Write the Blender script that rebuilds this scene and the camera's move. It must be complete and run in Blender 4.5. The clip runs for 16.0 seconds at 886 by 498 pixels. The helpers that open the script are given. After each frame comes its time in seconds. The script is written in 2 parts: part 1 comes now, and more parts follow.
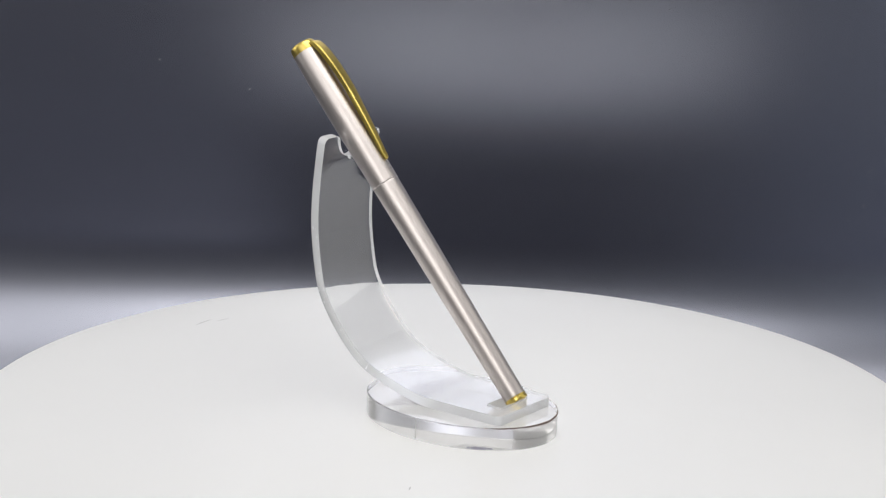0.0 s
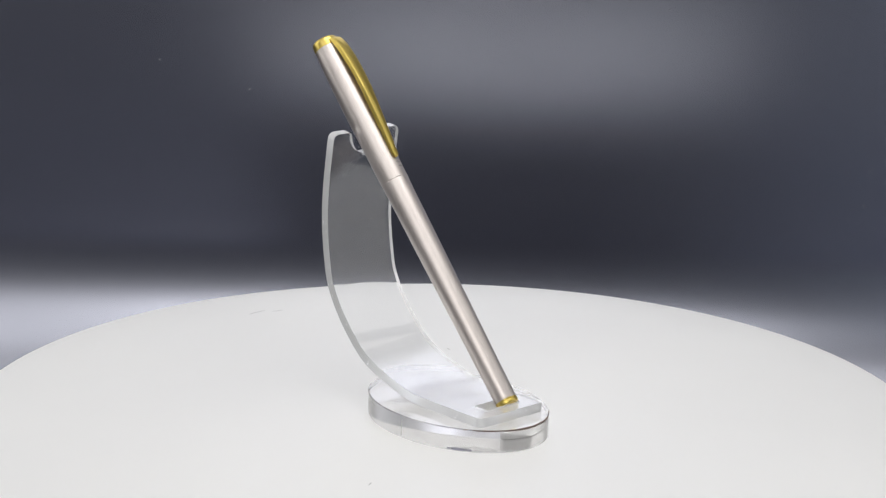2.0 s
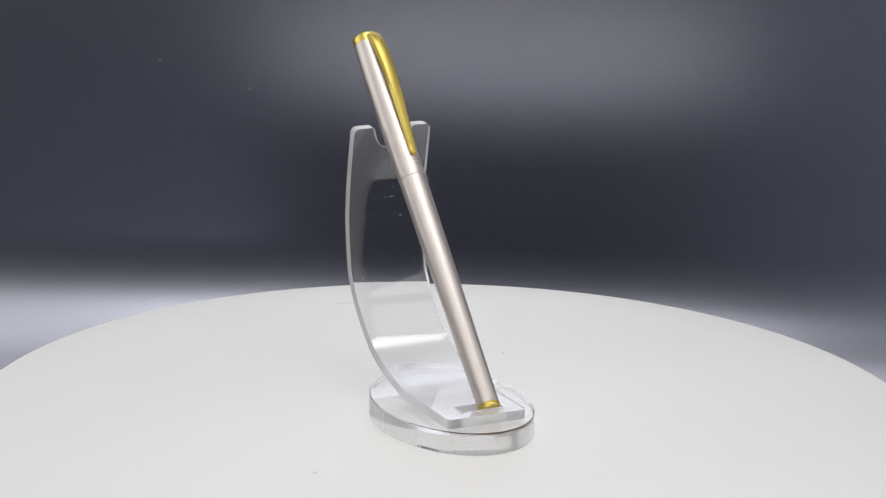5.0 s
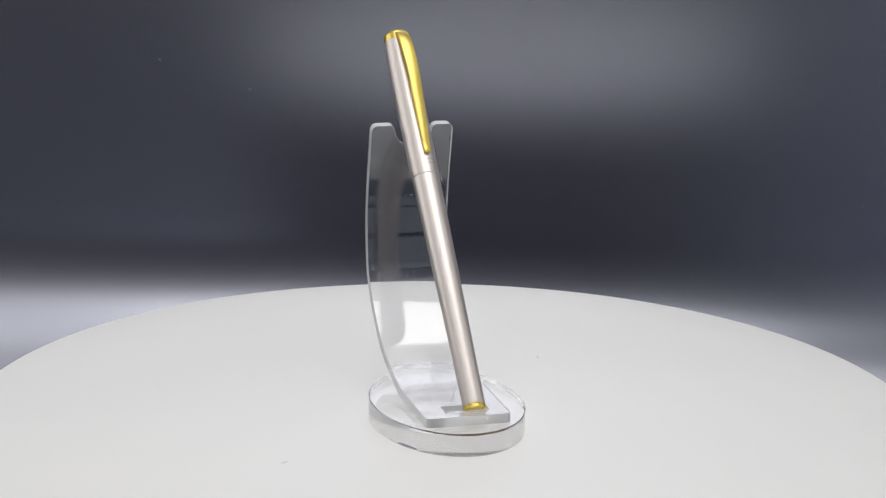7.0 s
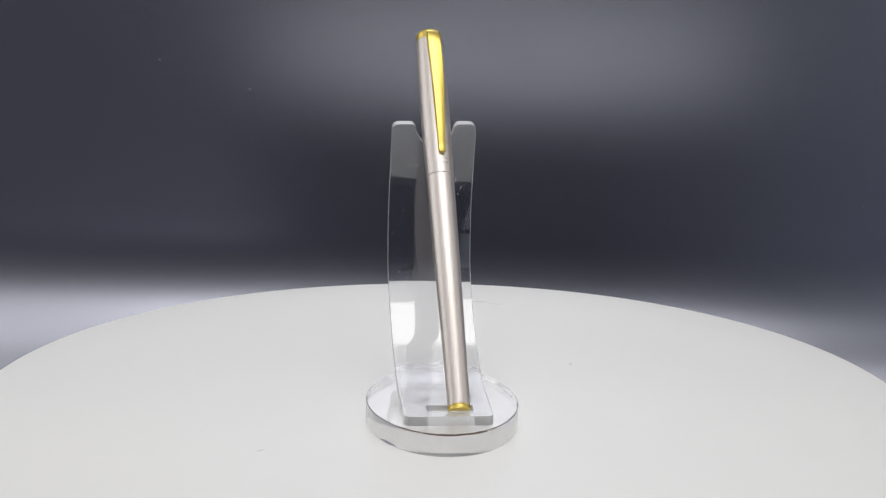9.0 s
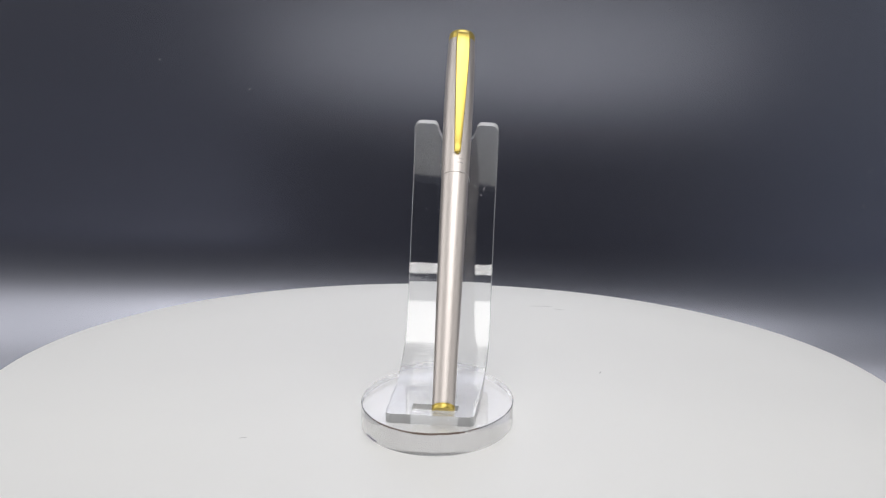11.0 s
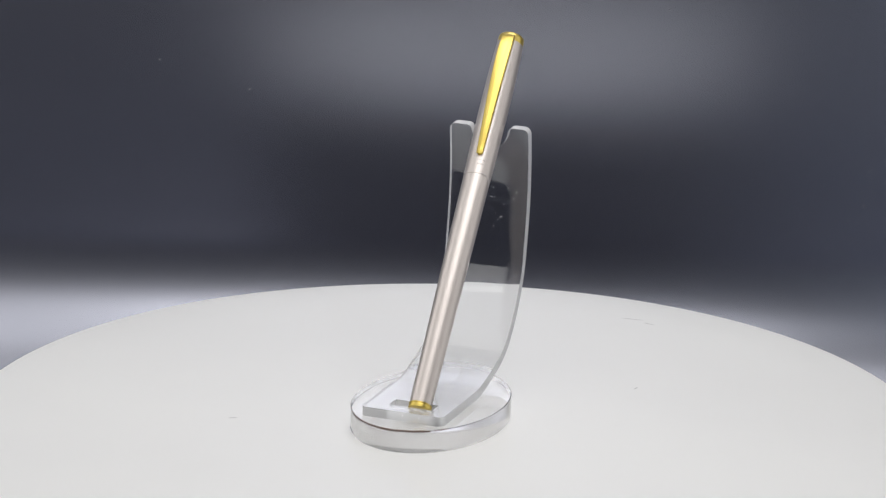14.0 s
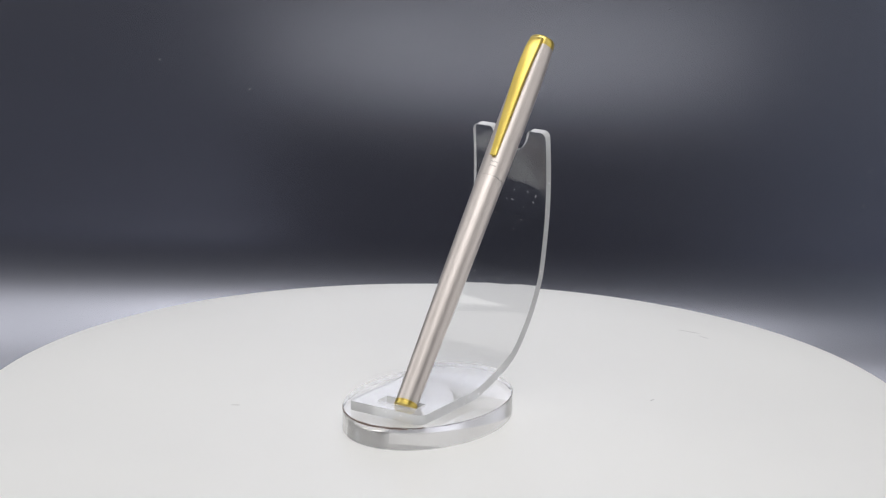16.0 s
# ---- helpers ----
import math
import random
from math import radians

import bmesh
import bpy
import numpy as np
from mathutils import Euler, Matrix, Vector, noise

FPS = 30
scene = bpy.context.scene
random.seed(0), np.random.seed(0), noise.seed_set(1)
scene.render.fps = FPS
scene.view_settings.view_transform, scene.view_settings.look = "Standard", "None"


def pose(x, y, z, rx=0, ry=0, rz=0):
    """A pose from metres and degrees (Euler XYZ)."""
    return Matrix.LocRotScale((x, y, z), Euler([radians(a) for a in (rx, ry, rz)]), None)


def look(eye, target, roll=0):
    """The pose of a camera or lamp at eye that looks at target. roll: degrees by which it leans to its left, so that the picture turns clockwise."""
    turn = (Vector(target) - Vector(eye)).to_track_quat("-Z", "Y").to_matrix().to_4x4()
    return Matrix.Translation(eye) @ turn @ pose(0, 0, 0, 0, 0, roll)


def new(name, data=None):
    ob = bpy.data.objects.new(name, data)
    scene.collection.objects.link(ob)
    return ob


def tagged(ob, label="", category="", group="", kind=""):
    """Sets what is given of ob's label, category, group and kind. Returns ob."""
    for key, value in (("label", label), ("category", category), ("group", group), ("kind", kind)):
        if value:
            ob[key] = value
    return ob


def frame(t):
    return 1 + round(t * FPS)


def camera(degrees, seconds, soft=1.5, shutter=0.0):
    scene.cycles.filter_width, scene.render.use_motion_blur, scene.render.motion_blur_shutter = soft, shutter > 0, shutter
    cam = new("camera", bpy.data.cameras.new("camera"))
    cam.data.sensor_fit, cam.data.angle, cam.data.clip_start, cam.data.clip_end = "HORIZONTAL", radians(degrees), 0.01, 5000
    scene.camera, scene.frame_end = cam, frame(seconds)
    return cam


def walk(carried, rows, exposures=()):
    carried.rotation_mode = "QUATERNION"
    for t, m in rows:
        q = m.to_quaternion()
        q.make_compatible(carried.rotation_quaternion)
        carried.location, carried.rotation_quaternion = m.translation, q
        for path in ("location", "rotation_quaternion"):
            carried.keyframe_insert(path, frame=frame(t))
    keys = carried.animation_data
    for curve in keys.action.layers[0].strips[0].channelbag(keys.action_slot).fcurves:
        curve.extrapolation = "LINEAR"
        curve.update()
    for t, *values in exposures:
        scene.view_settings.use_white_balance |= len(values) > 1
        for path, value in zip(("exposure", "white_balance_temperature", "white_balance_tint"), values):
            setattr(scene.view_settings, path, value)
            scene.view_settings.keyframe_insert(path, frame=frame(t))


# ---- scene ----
cam = camera(21.87, 16.0, soft=1.3)
EYE = Vector((0.0, -0.7070, 0.2428))
YAW, PITCH = radians(-0.203), radians(14.846)
AIM = EYE + Vector((math.sin(YAW) * math.cos(PITCH), math.cos(YAW) * math.cos(PITCH), -math.sin(PITCH)))
walk(cam, [(0.0, look(EYE, AIM, 1.238)), (16.0, look(EYE, AIM, 1.238))], exposures=[(0.0, 0.28), (4.0, 0.20), (9.0, 0.11), (16.0, 0.16)])


def turn(t):
    """Degrees by which the platter, with all that stands on it, is turned at t seconds."""
    s = (t - 8.0) / 8.0
    return 10.99 - (43.06 * s + 0.50 * s * s - 0.72 * s ** 3)


# ---- light ----
world = bpy.data.worlds.new("studio")
scene.world = world
world.use_nodes = True
world.node_tree.nodes["Background"].inputs["Color"].default_value = (0.80, 0.90, 1.0, 1)
world.node_tree.nodes["Background"].inputs["Strength"].default_value = 0.05


def area_lamp(name, eye, target, width, height, watts, colour):
    data = bpy.data.lights.new(name, "AREA")
    data.shape, data.size, data.size_y, data.energy, data.color = "RECTANGLE", width, height, watts, colour
    lamp = new(name, data)
    lamp.matrix_world = look(eye, target)
    return lamp


WARM = (1.0, 0.986, 0.965)
area_lamp("overhead_diffuser", (0.0, -0.16, 0.62), (0.0, -0.1599, 0), 0.96, 0.86, 1.35, WARM)
area_lamp("overhead_strip", (0.07, -0.08, 0.60), (0.07, -0.0799, 0), 0.42, 0.48, 1.6, WARM)
area_lamp("side_diffuser", (-0.50, 0.06, 0.32), (0, 0.06, 0.28), 0.36, 0.50, 0.72, WARM)
area_lamp("side_diffuser", (0.50, -0.04, 0.21), (0, -0.04, 0.21), 0.46, 0.70, 0.68, WARM)
area_lamp("left_front_softbox", (-0.56, -0.74, 0.60), (0, 0, 0.07), 0.80, 0.56, 1.2, WARM)
area_lamp("front_softbox", (-0.14, -1.25, 0.70), (0, 0, 0.05), 0.52, 0.40, 2.8, WARM)


# ---- materials ----
def material(name):
    m = bpy.data.materials.new(name)
    m.use_nodes = True
    nodes, links = m.node_tree.nodes, m.node_tree.links
    return m, nodes, links, nodes["Principled BSDF"]


def coords(nodes, links, scale):
    tc, mp = nodes.new("ShaderNodeTexCoord"), nodes.new("ShaderNodeMapping")
    mp.inputs["Scale"].default_value = scale
    links.new(tc.outputs["Object"], mp.inputs["Vector"])
    return mp.outputs["Vector"]


def noise_node(nodes, links, vector, scale, detail=3.0):
    n = nodes.new("ShaderNodeTexNoise")
    n.inputs["Scale"].default_value, n.inputs["Detail"].default_value = scale, detail
    links.new(vector, n.inputs["Vector"])
    return n.outputs["Fac"]


def ramp(nodes, links, fac, stops):
    r = nodes.new("ShaderNodeValToRGB")
    r.color_ramp.elements[0].position, r.color_ramp.elements[0].color = stops[0][0], (*stops[0][1], 1)
    r.color_ramp.elements[1].position, r.color_ramp.elements[1].color = stops[1][0], (*stops[1][1], 1)
    links.new(fac, r.inputs["Fac"])
    return r.outputs["Color"]


def span(nodes, links, fac, lo, hi):
    r = nodes.new("ShaderNodeMapRange")
    r.inputs["To Min"].default_value, r.inputs["To Max"].default_value = lo, hi
    links.new(fac, r.inputs["Value"])
    return r.outputs["Result"]


def bump(nodes, links, height, strength, distance, bsdf):
    b = nodes.new("ShaderNodeBump")
    b.inputs["Strength"].default_value, b.inputs["Distance"].default_value = strength, distance
    links.new(height, b.inputs["Height"])
    links.new(b.outputs["Normal"], bsdf.inputs["Normal"])


def make_plain(name, colour, rough, metal=0.0):
    m, n, l, b = material(name)
    v = coords(n, l, (1, 1, 1))
    dark = tuple(c * 0.9 for c in colour)
    l.new(ramp(n, l, noise_node(n, l, v, 40), [(0.3, dark), (0.7, colour)]), b.inputs["Base Color"])
    l.new(span(n, l, noise_node(n, l, v, 300), rough * 0.85, rough * 1.15), b.inputs["Roughness"])
    b.inputs["Metallic"].default_value = metal
    return m


def make_platter():
    m, n, l, b = material("white_plastic")
    v = coords(n, l, (1, 1, 1))
    l.new(ramp(n, l, noise_node(n, l, v, 9, 5), [(0.3, (0.79, 0.79, 0.79)), (0.7, (0.82, 0.82, 0.815))]), b.inputs["Base Color"])
    l.new(span(n, l, noise_node(n, l, v, 60), 0.34, 0.40), b.inputs["Roughness"])
    bump(n, l, noise_node(n, l, v, 1800, 2), 0.05, 0.0002, b)
    return m


def make_backdrop():
    m, n, l, b = material("charcoal_sheet")
    v = coords(n, l, (1, 1, 3))
    l.new(ramp(n, l, noise_node(n, l, v, 6, 3), [(0.3, (0.012, 0.0125, 0.024)), (0.7, (0.015, 0.0155, 0.028))]), b.inputs["Base Color"])
    l.new(span(n, l, noise_node(n, l, v, 5, 2), 0.24, 0.28), b.inputs["Roughness"])
    b.inputs["IOR"].default_value = 5.6
    b.inputs["Specular Tint"].default_value = (0.84, 0.865, 1.0, 1)
    return m


def make_acrylic(name, colour, ripple, rough=0.03, ior=1.52):
    m, n, l, b = material(name)
    b.inputs["Base Color"].default_value = (*colour, 1)
    b.inputs["Transmission Weight"].default_value = 1.0
    b.inputs["IOR"].default_value = ior
    v = coords(n, l, (1, 1, 1))
    l.new(span(n, l, noise_node(n, l, v, 500, 2), rough * 0.3, rough), b.inputs["Roughness"])
    bump(n, l, noise_node(n, l, coords(n, l, (0.04, 1, 1)), 700, 0), ripple, 0.0003, b)
    return m


def make_frosted_edge():
    m, n, l, b = material("sawn_acrylic_edge")
    b.inputs["Base Color"].default_value = (0.96, 0.97, 0.99, 1)
    b.inputs["Transmission Weight"].default_value = 0.48
    b.inputs["IOR"].default_value = 1.49
    v = coords(n, l, (1, 1, 1))
    l.new(span(n, l, noise_node(n, l, v, 900, 3), 0.12, 0.34), b.inputs["Roughness"])
    return m


def make_steel():
    m, n, l, b = material("brushed_steel")
    v = coords(n, l, (1, 1, 0.02))
    grain = noise_node(n, l, v, 9000, 2)
    l.new(ramp(n, l, grain, [(0.3, (0.60, 0.55, 0.525)), (0.7, (0.70, 0.65, 0.625))]), b.inputs["Base Color"])
    l.new(span(n, l, grain, 0.34, 0.46), b.inputs["Roughness"])
    b.inputs["Metallic"].default_value = 1.0
    b.inputs["Anisotropic"].default_value = 0.3
    tangent = n.new("ShaderNodeTangent")
    tangent.direction_type, tangent.axis = "RADIAL", "Z"
    l.new(tangent.outputs["Tangent"], b.inputs["Tangent"])
    bump(n, l, grain, 0.16, 0.0001, b)
    return m


def make_gold():
    m, n, l, b = material("polished_gold_plate")
    v = coords(n, l, (1, 1, 0.1))
    l.new(ramp(n, l, noise_node(n, l, v, 400, 3), [(0.3, (0.72, 0.55, 0.13)), (0.7, (0.80, 0.62, 0.18))]), b.inputs["Base Color"])
    l.new(span(n, l, noise_node(n, l, v, 800, 2), 0.26, 0.38), b.inputs["Roughness"])
    b.inputs["Metallic"].default_value = 1.0
    return m


PLATTER, BACKDROP, EDGE = make_platter(), make_backdrop(), make_frosted_edge()
ACRYLIC = make_acrylic("clear_acrylic", (0.93, 0.935, 0.94), 0.015, ior=1.70)
THICK_ACRYLIC = make_acrylic("thick_clear_acrylic", (0.78, 0.775, 0.77), 0.0)
CUT_WALL = make_acrylic("sawn_clear_acrylic", (0.87, 0.865, 0.86), 0.0, 0.09)
CUT_WALL.node_tree.nodes["Principled BSDF"].inputs["Transmission Weight"].default_value = 0.78
STEEL, GOLD = make_steel(), make_gold()
GREY_WALL = make_plain("grey_paint", (0.40, 0.42, 0.46), 0.8)
DARK = make_plain("engraved_bare_metal", (0.42, 0.40, 0.39), 0.7, 0.8)
LINT = make_plain("white_lint", (0.75, 0.75, 0.75), 0.9)
SCUFF = make_plain("grey_scuff", (0.55, 0.55, 0.55), 0.6)
TABLE = make_plain("grey_table", (0.12, 0.13, 0.16), 0.5)
BODY = make_plain("black_housing", (0.03, 0.03, 0.035), 0.5)
FRAME = make_plain("dark_fill_window_paint", (0.06, 0.065, 0.07), 0.5)
# glow of the added panel that sends bluish fill onto arm and steel
FILL_GLOW = material("bluish_fill_glow")[0]
FILL_GLOW.node_tree.nodes["Principled BSDF"].inputs["Emission Color"].default_value = (0.78, 0.88, 1.0, 1)
FILL_GLOW.node_tree.nodes["Principled BSDF"].inputs["Emission Strength"].default_value = 0.24
RESIDUE = make_plain("brown_residue", (0.16, 0.11, 0.09), 0.8)
INK = make_plain("blue_grey_ink", (0.30, 0.30, 0.37), 0.6)


# ---- mesh helpers ----
def finish(bm, smooth_below=35.0):
    bm.normal_update()
    for f in bm.faces:
        f.smooth = True
    for e in bm.edges:
        if len(e.link_faces) == 2 and e.calc_face_angle(0.0) > radians(smooth_below):
            e.smooth = False


def part(name, bm, mat, parent=None, label="", mats=(), recalc=True):
    """Links a bmesh as one mesh object, under a thing or a part if one is given."""
    if recalc:
        bmesh.ops.recalc_face_normals(bm, faces=bm.faces)
    finish(bm)
    me = bpy.data.meshes.new(name)
    bm.to_mesh(me)
    bm.free()
    for m in (mat, *mats):
        me.materials.append(m)
    ob = new(name, me)
    ob.parent = parent
    return tagged(ob, label)


def lathe(profile, n=96):
    """A closed body of revolution about z from (radius, z) pairs, bottom to top; a zero radius closes it."""
    bm = bmesh.new()
    rings = []
    for r, z in profile:
        if r <= 0:
            rings.append([bm.verts.new((0, 0, z))])
        else:
            rings.append([bm.verts.new((r * math.cos(2 * math.pi * i / n), r * math.sin(2 * math.pi * i / n), z)) for i in range(n)])
    for a, b in zip(rings, rings[1:]):
        for i in range(n):
            j = (i + 1) % n
            if len(a) == 1:
                bm.faces.new((a[0], b[j], b[i]))
            elif len(b) == 1:
                bm.faces.new((a[i], a[j], b[0]))
            else:
                bm.faces.new((a[i], a[j], b[j], b[i]))
    return bm


def box(bm, m, sx, sy, sz):
    made = bmesh.ops.create_cube(bm, size=1.0, matrix=m @ Matrix.Diagonal((sx, sy, sz, 1)))
    return made["verts"]


def spline(points, n):
    """n + 1 points, evenly spaced along a Catmull-Rom curve through the given points."""
    p = [Vector(q) for q in points]
    p = [2 * p[0] - p[1], *p, 2 * p[-1] - p[-2]]
    dense = []
    for a, b, c, d in zip(p, p[1:], p[2:], p[3:]):
        for i in range(24):
            u = i / 24
            dense.append(0.5 * (2 * b + (c - a) * u + (2 * a - 5 * b + 4 * c - d) * u * u + (3 * b - a - 3 * c + d) * u ** 3))
    dense.append(p[-2])
    run = [0.0]
    for a, b in zip(dense, dense[1:]):
        run.append(run[-1] + (b - a).length)
    out, k = [], 0
    for i in range(n + 1):
        s = run[-1] * i / n
        while k < len(run) - 2 and run[k + 1] < s:
            k += 1
        out.append(dense[k].lerp(dense[k + 1], (s - run[k]) / max(run[k + 1] - run[k], 1e-12)))
    return out, run[-1]


MM = 0.001

# ---- the setting ----
FLOOR_Z = -0.145
WALL_Y = 0.36
SKEW = -2.6             # degrees by which the sheet stands askew
LEAN = 0.35             # and by which its back leans away


def make_sweep():
    """The charcoal sheet: flat under the turntable, curved up into an upright back."""
    r, pts = 0.110, []
    lean = math.tan(radians(LEAN))
    pts += [(-0.56, FLOOR_Z), (-0.4, FLOOR_Z), (-0.2, FLOOR_Z), (0.0, FLOOR_Z), (0.15, FLOOR_Z)]
    for i in range(33):
        a = (math.pi / 2 - radians(LEAN)) * i / 32
        pts.append((WALL_Y - r + r * math.sin(a), FLOOR_Z + r - r * math.cos(a)))
    y, z = pts[-1]
    pts += [(y + (h - z) * lean, h) for h in (0.1, 0.3, 0.55)]
    bm = bmesh.new()
    xs = [-0.44 + 0.88 * i / 12 for i in range(13)]
    rows = [[bm.verts.new((x, y, z)) for x in xs] for y, z in pts]
    back = [[bm.verts.new((x, y + (0.004 if y > 0.3 else 0), z - 0.004)) for x in xs] for y, z in pts]
    for grid in (rows, back):
        for a, b in zip(grid, grid[1:]):
            for i in range(12):
                bm.faces.new((a[i], a[i + 1], b[i + 1], b[i]))
    return part("backdrop", bm, BACKDROP, recalc=False)


sweep = make_sweep()
sweep.matrix_world = pose(0, 0, 0, 0, 0, SKEW)
tagged(sweep, "charcoal satin backdrop sheet sweeping up behind the turntable", "backdrop", kind="structure")


def room_slab(name, centre, size, label):
    bm = bmesh.new()
    box(bm, Matrix.Translation(centre), *size)
    return tagged(part(name, bm, GREY_WALL), label, "wall", kind="structure")


room_slab("floor", (0, 0, -0.92), (4.2, 4.2, 0.08), "plain grey floor")
bm_table = bmesh.new()
box(bm_table, Matrix.Translation((0, -0.12, FLOOR_Z - 0.0245)), 2.8, 1.06, 0.04)
tagged(part("table", bm_table, TABLE), "plain dark grey table top under the backdrop sheet", "table", kind="structure")
room_slab("wall_north", (0, 2.1, 0.8), (4.2, 0.1, 3.4), "plain dark grey wall behind the backdrop")


def make_fill_window(name, x0, x1, z0, z1):
    """Tall unseen window with cross rails, added in the wall behind the camera."""
    window = tagged(new(name), "tall added window, unseen, with dark frame and cross rails", "window", kind="structure")
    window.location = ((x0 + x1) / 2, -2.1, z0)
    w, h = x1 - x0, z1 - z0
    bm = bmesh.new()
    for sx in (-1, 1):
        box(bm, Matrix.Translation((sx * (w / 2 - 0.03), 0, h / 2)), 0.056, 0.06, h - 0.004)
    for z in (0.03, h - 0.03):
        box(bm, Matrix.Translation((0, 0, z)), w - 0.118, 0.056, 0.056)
    part("fill_window_frame", bm, FRAME, window)
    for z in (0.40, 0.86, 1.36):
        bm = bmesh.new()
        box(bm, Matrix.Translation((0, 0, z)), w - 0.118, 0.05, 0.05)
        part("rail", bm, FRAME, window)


def make_fill_window_wall():
    """The wall behind the camera, with the added tall window through it and a pale glowing fill panel outside."""
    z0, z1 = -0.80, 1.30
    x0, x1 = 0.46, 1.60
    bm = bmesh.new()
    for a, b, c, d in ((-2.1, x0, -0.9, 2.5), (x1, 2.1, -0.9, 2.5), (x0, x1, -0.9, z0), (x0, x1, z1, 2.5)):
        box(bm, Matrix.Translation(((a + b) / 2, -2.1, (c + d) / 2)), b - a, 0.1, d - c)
    tagged(part("wall_south", bm, GREY_WALL), "plain grey wall with the added tall window", "wall", kind="structure")
    make_fill_window("fill_window_1", x0, x1, z0, z1)
    # glowing fill panel behind the added window, mirrored as bluish sheen in the arm
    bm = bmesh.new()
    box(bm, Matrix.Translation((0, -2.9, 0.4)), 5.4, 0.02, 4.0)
    tagged(part("sky", bm, FILL_GLOW), "pale blue-grey glowing panel added outside the window as fill", "sky", kind="structure")


make_fill_window_wall()
room_slab("wall_east", (2.1, 0, 0.8), (0.1, 4.1, 3.4), "plain dark grey wall")
room_slab("wall_west", (-2.1, 0, 0.8), (0.1, 4.1, 3.4), "plain dark grey wall")
room_slab("ceiling", (0, 0, 2.55), (4.3, 4.3, 0.1), "plain dark grey ceiling")


def make_dust():
    """Bits of lint that cling to the upright part of the sheet."""
    bm = bmesh.new()
    rng = random.Random(4)
    spots = [(-0.190, 0.047), (-0.127, 0.043), (-0.105, 0.035), (-0.078, 0.036), (0.079, 0.015), (0.092, 0.079), (0.188, 0.044),
             (0.190, 0.005), (-0.148, 0.048), (-0.047, 0.026), (-0.117, 0.079), (0.188, -0.012)]
    for x, z in spots:
        size = rng.uniform(0.35, 0.75) * MM
        m = Matrix.Translation((x - 0.0088, WALL_Y - 0.0006 + (z + 0.14) * math.tan(radians(LEAN)), z)) @ pose(0, 0, 0, 0, rng.uniform(0, 180), 0)
        vs = bmesh.ops.create_icosphere(bm, subdivisions=1, radius=0.5, matrix=m @ Matrix.Diagonal((size * rng.uniform(1.2, 3.5), 0.0003, size * 0.5, 1)))
    ob = part("lint", bm, LINT)
    ob.matrix_world = pose(0, 0, 0, 0, 0, SKEW)
    return tagged(ob, "pale specks of lint on the charcoal backdrop", "dust", kind="stuff")


make_dust()


# ---- the turntable ----
def make_turntable():
    thing = tagged(new("turntable"), "round white plastic display turntable, slowly turning", "turntable")
    thing.location = (0, 0, FLOOR_Z)
    h = -FLOOR_Z
    # unseen housing, black and wide so the sheet mirrors dark below the platter
    part("housing", lathe([(0, 0.0002), (0.141, 0.0002), (0.144, 0.003), (0.144, h - 0.014), (0.141, h - 0.0101), (0, h - 0.0101)]), BODY, thing)
    R = 0.1576
    prof = [(0, h - 0.010), (R - 0.003, h - 0.010), (R - 0.001, h - 0.009), (R, h - 0.007), (R, h - 0.002)]
    for i in range(1, 7):
        a = math.pi / 2 * i / 6
        prof.append((R - 0.002 + 0.002 * math.cos(a), h - 0.002 + 0.002 * math.sin(a)))
    prof += [(R - 0.02, h), (R * 0.6, h), (R * 0.3, h), (0, h)]
    platter = part("platter", lathe(prof, 256), PLATTER, thing, "white satin plastic disc")
    scuffs = [(-2.2, 0.6, 1.3, 1.0, 10), (22.8, 130.2, 9, 0.5, 4), (30, 127, 5, 0.4, -12), (-61, -33, 3, 0.5, 30), (48, 52, 2.5, 0.5, 80)]
    for x, y, a, b, deg in scuffs:
        bm = bmesh.new()
        bmesh.ops.create_icosphere(bm, subdivisions=2, radius=0.5, matrix=Matrix.Translation((x * MM, y * MM, h)) @ pose(0, 0, 0, 0, 0, deg) @ Matrix.Diagonal((a * MM, b * MM, 0.00012, 1)))
        part("scuff", bm, SCUFF, platter, "faint grey mark")
    return thing, platter


turntable, platter = make_turntable()


# ---- the acrylic pen stand ----
CX = -2.5 * MM          # its plane of symmetry
HALF = 13.9 * MM        # half the width of the arm
THICK = 3.1 * MM
BASE_T = 7.45 * MM


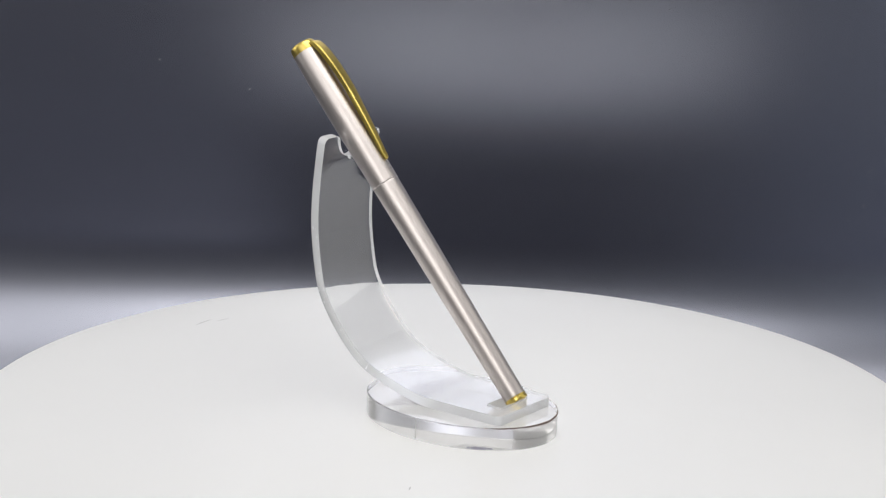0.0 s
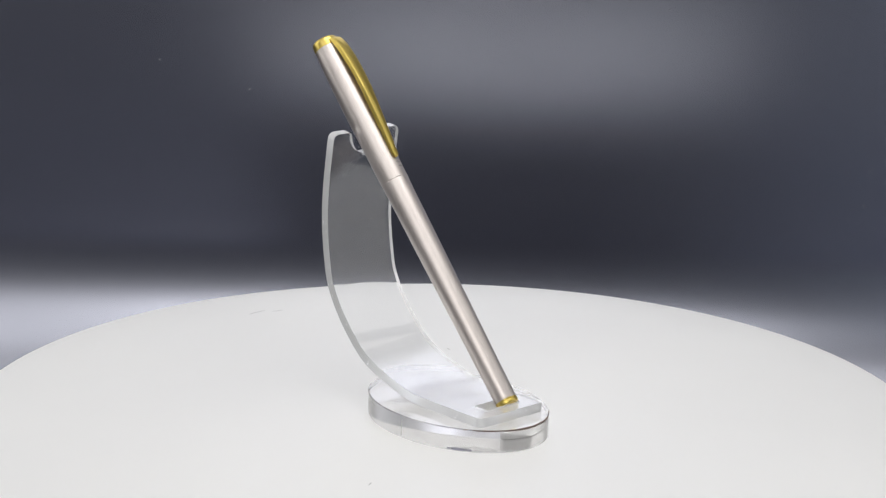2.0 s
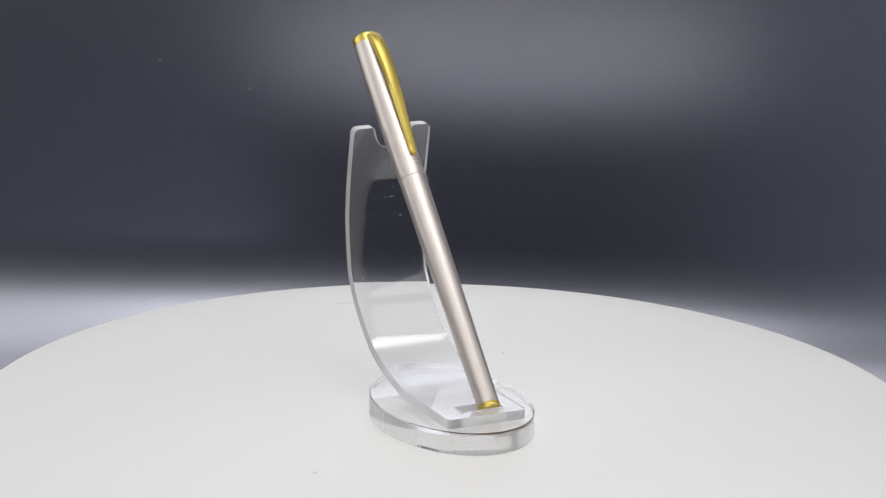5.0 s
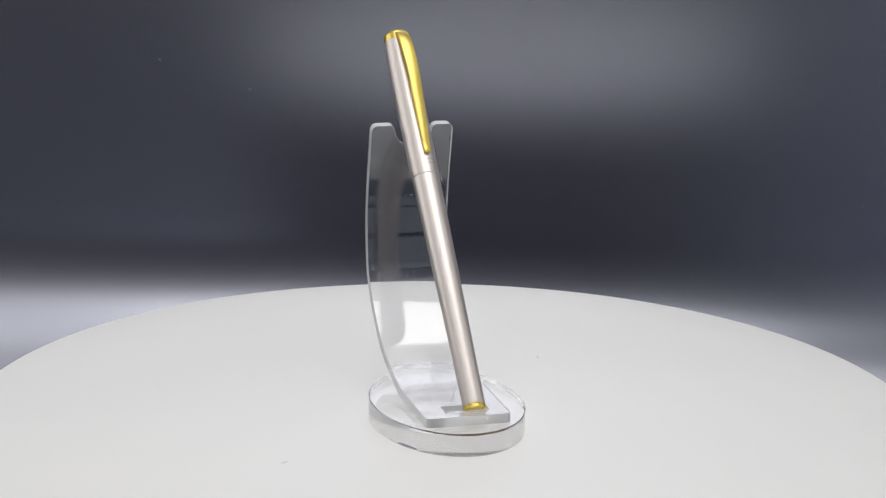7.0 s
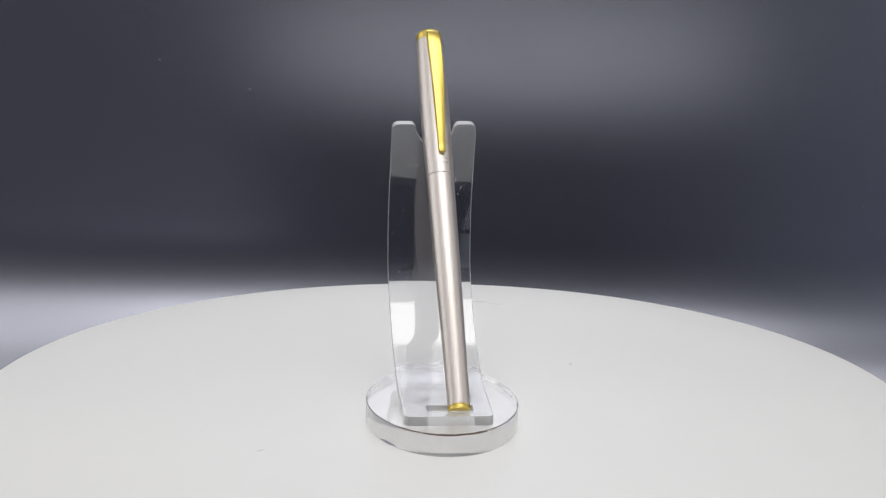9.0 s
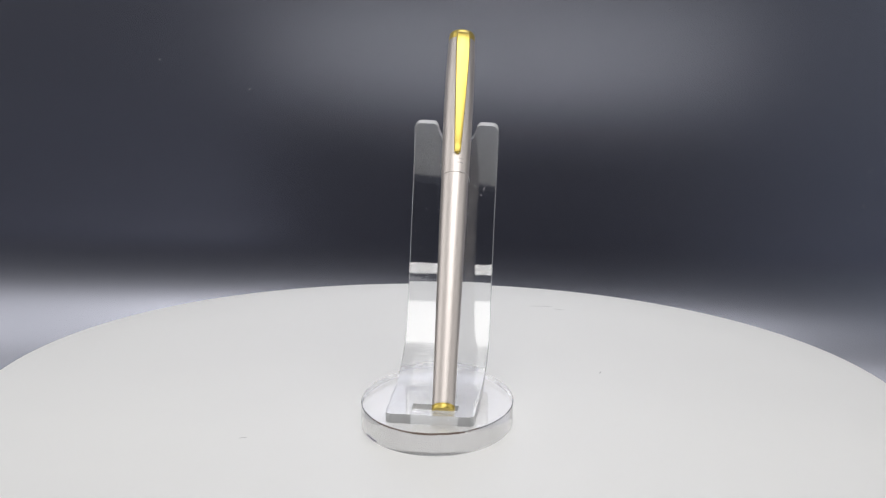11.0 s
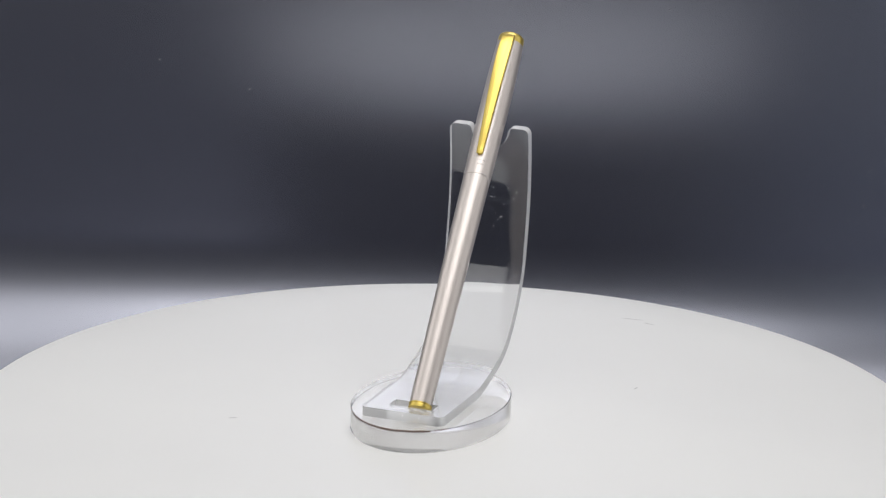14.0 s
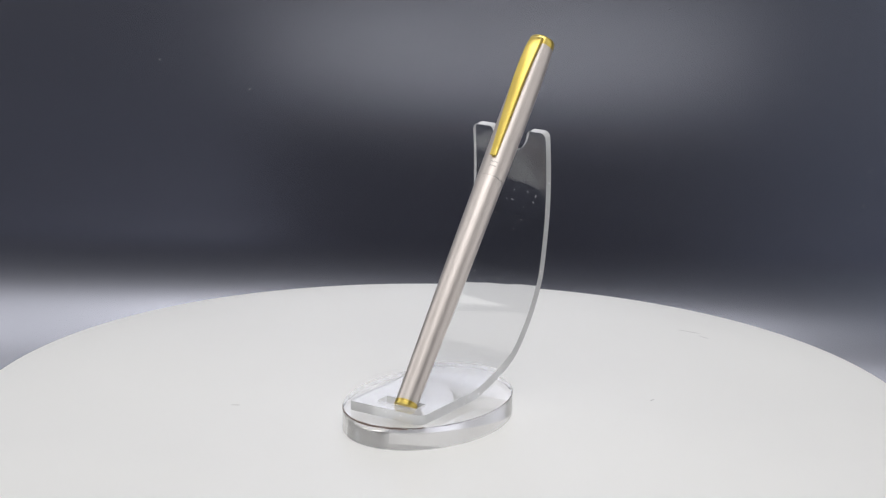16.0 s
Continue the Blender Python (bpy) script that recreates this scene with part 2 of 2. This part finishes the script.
def make_base(thing):
    """The oval disc that carries the arm."""
    a, b, cy, bev = 24.3 * MM, 33.8 * MM, -7.45 * MM, 0.2 * MM
    bm = bmesh.new()
    n, rings = 160, []
    for inset, z in ((6 * MM, 0.08 * MM), (bev, 0.08 * MM), (0, bev + 0.08 * MM), (0, BASE_T - bev), (bev, BASE_T), (6 * MM, BASE_T)):
        rings.append([bm.verts.new((CX + (a - inset) * math.cos(2 * math.pi * i / n), cy + (b - inset) * math.sin(2 * math.pi * i / n), z)) for i in range(n)])
    for p, q in zip(rings, rings[1:]):
        for i in range(n):
            j = (i + 1) % n
            bm.faces.new((p[i], p[j], q[j], q[i]))
    bm.faces.new(list(reversed(rings[0])))
    bm.faces.new(rings[-1])
    base = part("base", bm, THICK_ACRYLIC, thing, "thick oval disc of clear acrylic", mats=(CUT_WALL,))
    for face in base.data.polygons:
        if abs(face.normal.z) < 0.3:
            face.material_index = 1

    def rim(deg, z, out=0.0):
        t = radians(deg)
        nx, ny = math.cos(t) / a, math.sin(t) / b
        m = math.hypot(nx, ny)
        return Matrix.Translation((CX + a * math.cos(t) + out * nx / m, cy + b * math.sin(t) + out * ny / m, z)) @ Matrix.Rotation(math.atan2(ny, nx), 4, "Z")

    rng = random.Random(7)
    bm = bmesh.new()
    for i in range(150):
        deg = rng.triangular(-140, -40, -112)
        size = rng.uniform(0.3, 0.75) * MM * (1.4 if -100 < deg < -60 else 0.8)
        bmesh.ops.create_icosphere(bm, subdivisions=1, radius=0.5, matrix=rim(deg, BASE_T - rng.uniform(0.0, 0.3) * MM) @ Matrix.Diagonal((size * 0.5, size * rng.uniform(1, 4), size * 0.7, 1)))
    tagged(part("film_residue", bm, RESIDUE, base, "brown flecks of cut film"), kind="stuff")
    bm = bmesh.new()
    box(bm, rim(-179, BASE_T / 2), 0.05 * MM, 0.22 * MM, 6.2 * MM)
    part("scratch", bm, SCUFF, base, "upright pale scratch")
    bm = bmesh.new()
    for deg, w, h in ((-147, 0.9, 0.5), (-143, 2.6, 0.8), (-139, 2.4, 0.7), (-135, 2.2, 0.45)):
        box(bm, rim(deg, 0.75 * MM), 0.04 * MM, w * MM, h * MM)
    part("ink_mark", bm, INK, base, "dark blue-grey smear")
    return base


PROFILE = [(-33.0, 8.95), (-22.0, 8.95), (-8.0, 8.95), (-1.0, 9.25), (8.0, 11.3), (18.5, 14.8), (25.6, 19.3), (33.7, 28.2), (39.1, 37.4), (41.1, 45.2),
           (42.6, 57.3), (42.6, 67.9), (41.7, 77.8), (40.3, 88.2)]


def sway(x, z):
    """How far the bent strip strays sideways and twists, at x from its middle and z above the platter."""
    def ease(a, b):
        u = min(1.0, max(0.0, (z / MM - a) / (b - a)))
        return u * u * (3 - 2 * u)
    w = ease(10, 40) * (1 - 0.85 * ease(48, 88))
    return -0.9 * MM * w, 0.3 * x / HALF * MM * w


def make_arm(thing):
    """The bent strip: a foot with a slot, the curved arm, and a rounded notch between two prongs at its top."""
    line, length = spline([(0, y * MM, z * MM) for y, z in PROFILE], 120)
    notch_r, notch_d, corner = 7.4 * MM, 8.0 * MM, 2.2 * MM
    lip = 1.6 * MM
    slot_y0, slot_y1 = -27.6 * MM, -22.2 * MM
    slot_l, slot_r = CX - 6.3 * MM, CX + 8.2 * MM
    # rows along the strip, closer together at the notch, the rounded foot and the slot
    marks = set()
    for i in range(121):
        marks.add(round(length * i / 120, 7))
    for i in range(25):
        marks.add(round(length - notch_d + notch_d * math.sin(math.pi / 2 * i / 24), 7))
    for i in range(9):
        marks.add(round(corner * (1 - math.cos(math.pi / 2 * i / 8)), 7))
        marks.add(round(length - corner * (1 - math.cos(math.pi / 2 * i / 8)), 7))
    s0, s1 = slot_y0 - line[0].y, slot_y1 - line[0].y
    marks |= {round(s0, 7), round(s1, 7)}
    rows = []
    for s in sorted(marks):
        if not rows or s - rows[-1] > 2e-5 or s in (round(s0, 7), round(s1, 7)):
            rows.append(s)
    rows[-1] = length

    def place(s):
        f = min(s / length * 120, 119.9999)
        k = int(f)
        p = line[k].lerp(line[k + 1], f - k)
        t = (line[min(k + 2, 120)] - line[max(k - 1, 0)]).normalized()
        return p, Vector((0, -t.z, t.y))

    def edge(s):
        d = min(s, length - s)
        return HALF - (corner - math.sqrt(max(0.0, corner ** 2 - (corner - d) ** 2)) if d < corner else 0.0)

    def gap(s):
        d = s - (length - notch_d)
        if d <= 0:
            return None
        g = notch_r * math.sqrt(max(0.0, 1 - (1 - d / notch_d) ** 2)) * 0.88
        top = length - s
        if top < lip:
            g += lip * (1 - math.sqrt(max(0.0, 1 - (1 - top / lip) ** 2)))
        return g

    left = [-1, -0.8, -0.6, (slot_l - CX) / HALF, -0.3, -0.15, 0]
    right = [0, 0.2, 0.4, (slot_r - CX) / HALF, 0.75, 0.88, 1]
    bm = bmesh.new()
    sheet = {}
    notch_x = 0.3 * MM
    for i, s in enumerate(rows):
        p, nrm = place(s)
        e, g = edge(s), gap(s)
        for half, cols in (("l", left), ("r", right)):
            for j, c in enumerate(cols):
                key = (i, half, j)
                if g is None and half == "r" and j == 0:
                    sheet[key] = sheet[(i, "l", 6)]
                    continue
                x = c * e
                blend = min(1.0, max(0.0, (s - length + notch_d + 6 * MM) / (6 * MM)))
                x += notch_x * blend * (1 - abs(c))
                if g is not None:
                    inner = notch_x - g if half == "l" else notch_x + g
                    outer = -e if half == "l" else e
                    x = outer + (inner - outer) * (1 - abs(c))
                dx, dy = sway(x, p.z)
                up = bm.verts.new((CX + x + dx, p.y + dy + nrm.y * THICK / 2, p.z + nrm.z * THICK / 2))
                dn = bm.verts.new((CX + x + dx, p.y + dy - nrm.y * THICK / 2, p.z - nrm.z * THICK / 2))
                sheet[key] = (up, dn)
    count = {}
    for i in range(len(rows) - 1):
        mid = (rows[i] + rows[i + 1]) / 2
        for half, cols in (("l", left), ("r", right)):
            for j in range(6):
                if s0 < mid < s1 and ((half == "l" and j >= 3) or (half == "r" and j < 3)):
                    continue
                quad = [sheet[(i, half, j)], sheet[(i, half, j + 1)], sheet[(i + 1, half, j + 1)], sheet[(i + 1, half, j)]]
                bm.faces.new([q[0] for q in quad])
                bm.faces.new([q[1] for q in reversed(quad)])
                for a, b in zip(quad, quad[1:] + quad[:1]):
                    if a is b:
                        continue
                    if (id(b[0]), id(a[0])) in count:
                        del count[(id(b[0]), id(a[0]))]
                    else:
                        count[(id(a[0]), id(b[0]))] = (a, b)
    for a, b in count.values():
        f = bm.faces.new((b[0], a[0], a[1], b[1]))
        f.material_index = 1
    bmesh.ops.remove_doubles(bm, verts=bm.verts, dist=1e-6)
    ob = part("arm", bm, ACRYLIC, thing, "bent strip of clear acrylic with a notched top", mats=(EDGE,))
    bev = ob.modifiers.new("worn_edge", "BEVEL")
    bev.width, bev.segments, bev.limit_method, bev.angle_limit = 0.22 * MM, 2, "ANGLE", radians(50)
    return ob


def make_stand():
    thing = tagged(new("pen_stand"), "clear acrylic pen stand with oval base and curved notched arm", "pen stand")
    make_base(thing).visible_shadow = False
    arm = make_arm(thing)
    arm.visible_shadow = False
    line, length = spline([(0, y * MM, z * MM) for y, z in PROFILE], 120)
    rng = random.Random(11)
    bm = bmesh.new()
    for i in range(46):
        k = rng.randint(70, 116)
        p, t = line[k], (line[k + 1] - line[k - 1]).normalized()
        n = Vector((0, -t.z, t.y))
        q = p + n * (THICK / 2 + 0.00002)
        x = CX + rng.uniform(-0.9, 0.9) * HALF
        dx, dy = sway(x - CX, p.z)
        frame_m = Matrix.Translation((x + dx, q.y + dy, q.z)) @ Matrix(((1, 0, 0, 0), (0, t.y, n.y, 0), (0, t.z, n.z, 0), (0, 0, 0, 1)))
        size = rng.uniform(0.14, 0.36) * MM
        bmesh.ops.create_icosphere(bm, subdivisions=1, radius=0.5, matrix=frame_m @ pose(0, 0, 0, 0, 0, rng.uniform(0, 180)) @ Matrix.Diagonal((size * rng.uniform(1, 4.5), size * 0.7, 0.00008, 1)))
    tagged(part("dust_specks", bm, LINT, arm, "white dust and nicks"), kind="stuff")
    return thing


pen_stand = make_stand()


# ---- the pen ----
FOOT = Vector((1.14, -26.02, 11.22)) * MM
HEAD = Vector((-3.3, 60.84, 114.57)) * MM


def pen_frame():
    """The pen's own space: z from its foot to its head, y towards the clip."""
    z = (HEAD - FOOT).normalized()
    out = Vector((0.155, -0.765, 0.642))
    y = (out - z * out.dot(z)).normalized()
    x = y.cross(z)
    return Matrix(((x.x, y.x, z.x, FOOT.x), (x.y, y.y, z.y, FOOT.y), (x.z, y.z, z.z, FOOT.z), (0, 0, 0, 1)))


PEN = pen_frame()


def mm(pairs):
    return [(r * MM, z * MM) for r, z in pairs]


def make_clip(thing):
    """A tapered gold strip that springs from the cap's head, bows out and comes back to the cap."""
    rows = [(131.9, 1.9, 3.4, 0.7), (133.0, 1.95, 4.5, 1.0), (132.9, 2.05, 5.5, 1.4), (131.4, 2.15, 6.3, 1.7), (128.0, 2.25, 7.2, 1.8), (122.0, 2.2, 7.9, 1.8),
            (114.0, 2.0, 8.1, 1.8), (106.0, 1.75, 7.6, 1.7), (99.0, 1.5, 7.0, 1.6), (93.0, 1.3, 6.4, 1.3), (90.0, 1.2, 6.0, 1.1), (88.0, 1.15, 5.9, 0.9), (87.3, 1.05, 5.75, 0.6)]
    fine, _ = spline([(w, r, s) for s, w, r, d in rows], 60)
    deep, _ = spline([(d, r, s) for s, w, r, d in rows], 60)
    bm = bmesh.new()
    loops = []
    for p, q in zip(fine, deep):
        w, r, s, d = p.x, p.y, p.z, q.x
        section = [(-w, r - d), (-w, r - 0.45), (-w * 0.88, r - 0.12), (-w * 0.5, r), (0, r + 0.06), (w * 0.5, r), (w * 0.88, r - 0.12), (w, r - 0.45), (w, r - d), (w * 0.72, r - d), (w * 0.66, r - 0.5), (-w * 0.66, r - 0.5), (-w * 0.72, r - d)]
        loops.append([bm.verts.new((x * MM, y * MM, s * MM)) for x, y in section])
    n = len(loops[0])
    for a, b in zip(loops, loops[1:]):
        for i in range(n):
            j = (i + 1) % n
            bm.faces.new((a[i], a[j], b[j], b[i]))
    for end in (loops[0], loops[-1]):
        bm.faces.new(end[0:2] + end[11:13])
        bm.faces.new(end[1:8] + end[10:12])
        bm.faces.new(end[7:11])
    clip = part("clip", bm, GOLD, thing, "gold-plated spring clip")
    bm = bmesh.new()
    bmesh.ops.create_uvsphere(bm, u_segments=16, v_segments=10, radius=1.0, matrix=Matrix.Translation((0, 5.2 * MM, 88.3 * MM)) @ Matrix.Diagonal((0.75 * MM, 0.75 * MM, 1.5 * MM, 1)))
    part("clip_ball", bm, GOLD, clip)
    bm = bmesh.new()
    bmesh.ops.create_cone(bm, cap_ends=True, segments=12, radius1=0.28 * MM, radius2=0.28 * MM, depth=0.1 * MM,
                          matrix=Matrix.Translation((-1.63 * MM, 6.2 * MM, 101.5 * MM)) @ Matrix.Rotation(math.pi / 2, 4, "Y"))
    part("pin_hole", bm, BODY, clip, "tiny dark hole")
    return clip


def make_pen():
    thing = tagged(new("pen"), "slim brushed steel pen with gold clip, leaning in acrylic stand", "pen")
    part("barrel", lathe(mm([(0, 0.0), (3.52, 0.0), (3.60, 0.15), (3.603, 0.3), (3.61, 1.0), (3.67, 8), (3.80, 20), (4.00, 35), (4.18, 50), (4.33, 64), (4.46, 78), (4.475, 79.8), (4.478, 80.2), (4.478, 80.36), (4.42, 80.5), (0, 80.5)]), 96), STEEL, thing)
    part("cap", lathe(mm([(0, 80.56), (4.48, 80.53), (4.545, 80.66), (4.548, 80.85), (4.555, 81.4), (4.60, 85), (4.68, 90), (4.86, 105), (4.82, 118), (4.62, 127), (4.42, 131.6), (0, 131.6)]), 96), STEEL, thing)
    part("end_ring", lathe(mm([(0, -1.2), (2.4, -1.2), (2.7, -1.7), (3.45, -1.7), (3.58, -1.64), (3.63, -1.5), (3.64, -1.3), (3.65, -0.75), (3.63, -0.62), (3.5, -0.56), (3.5, -0.44), (3.64, -0.38), (3.66, -0.28), (3.66, -0.06), (3.58, 0.02), (3.3, 0.02), (0, 0.02)]), 96), GOLD, thing, "gold ring at the foot of the barrel")
    part("finial", lathe(mm([(0, 131.62), (4.28, 131.62), (4.38, 131.72), (4.385, 131.9), (4.36, 133.2), (4.33, 133.7), (4.22, 134.2), (4.0, 134.55), (3.65, 134.75), (3.1, 134.85), (1.5, 134.95), (0, 135.0)]), 96), GOLD, thing, "gold cap top")
    make_clip(thing)
    for s, w in ((84.0, 2.2), (85.5, 2.6), (87.0, 2.2)):
        bm = bmesh.new()
        n = 6
        for i in range(n):
            a = radians(90 + 12) + (i - (n - 1) / 2) * 0.075 * w / 2
            box(bm, Matrix.Translation((4.60 * MM * math.cos(a), 4.60 * MM * math.sin(a), s * MM)) @ Matrix.Rotation(a, 4, "Z"), 0.04 * MM, 0.24 * MM, 0.45 * MM)
        part("engraving", bm, DARK, thing, "small engraved marks")
    bm = bmesh.new()
    arc, _ = spline([(-1.6, 4.3, 80.9), (-2.9, 3.6, 80.9), (-3.8, 2.8, 80.5), (-4.5, 2.1, 79.6), (-4.7, 1.6, 78.4)], 20)
    for a, b in zip(arc, arc[1:]):
        d = (b - a) * MM
        bmesh.ops.create_cone(bm, cap_ends=True, segments=5, radius1=0.06 * MM, radius2=0.06 * MM, depth=d.length,
                              matrix=Matrix.Translation((a + b) / 2 * MM) @ d.to_track_quat("Z", "Y").to_matrix().to_4x4())
    part("fibre", bm, LINT, thing, "stray white fibre")
    return thing


pen = make_pen()


# ---- what moves ----
def motions():
    times = [i * 0.5 for i in range(33)]
    walk(platter, [(t, pose(0, 0, 0, 0, 0, turn(t))) for t in times])
    walk(pen_stand, [(t, pose(0, 0, 0, 0, 0, turn(t))) for t in times])
    walk(pen, [(t, pose(0, 0, 0, 0, 0, turn(t)) @ PEN) for t in times])


motions()
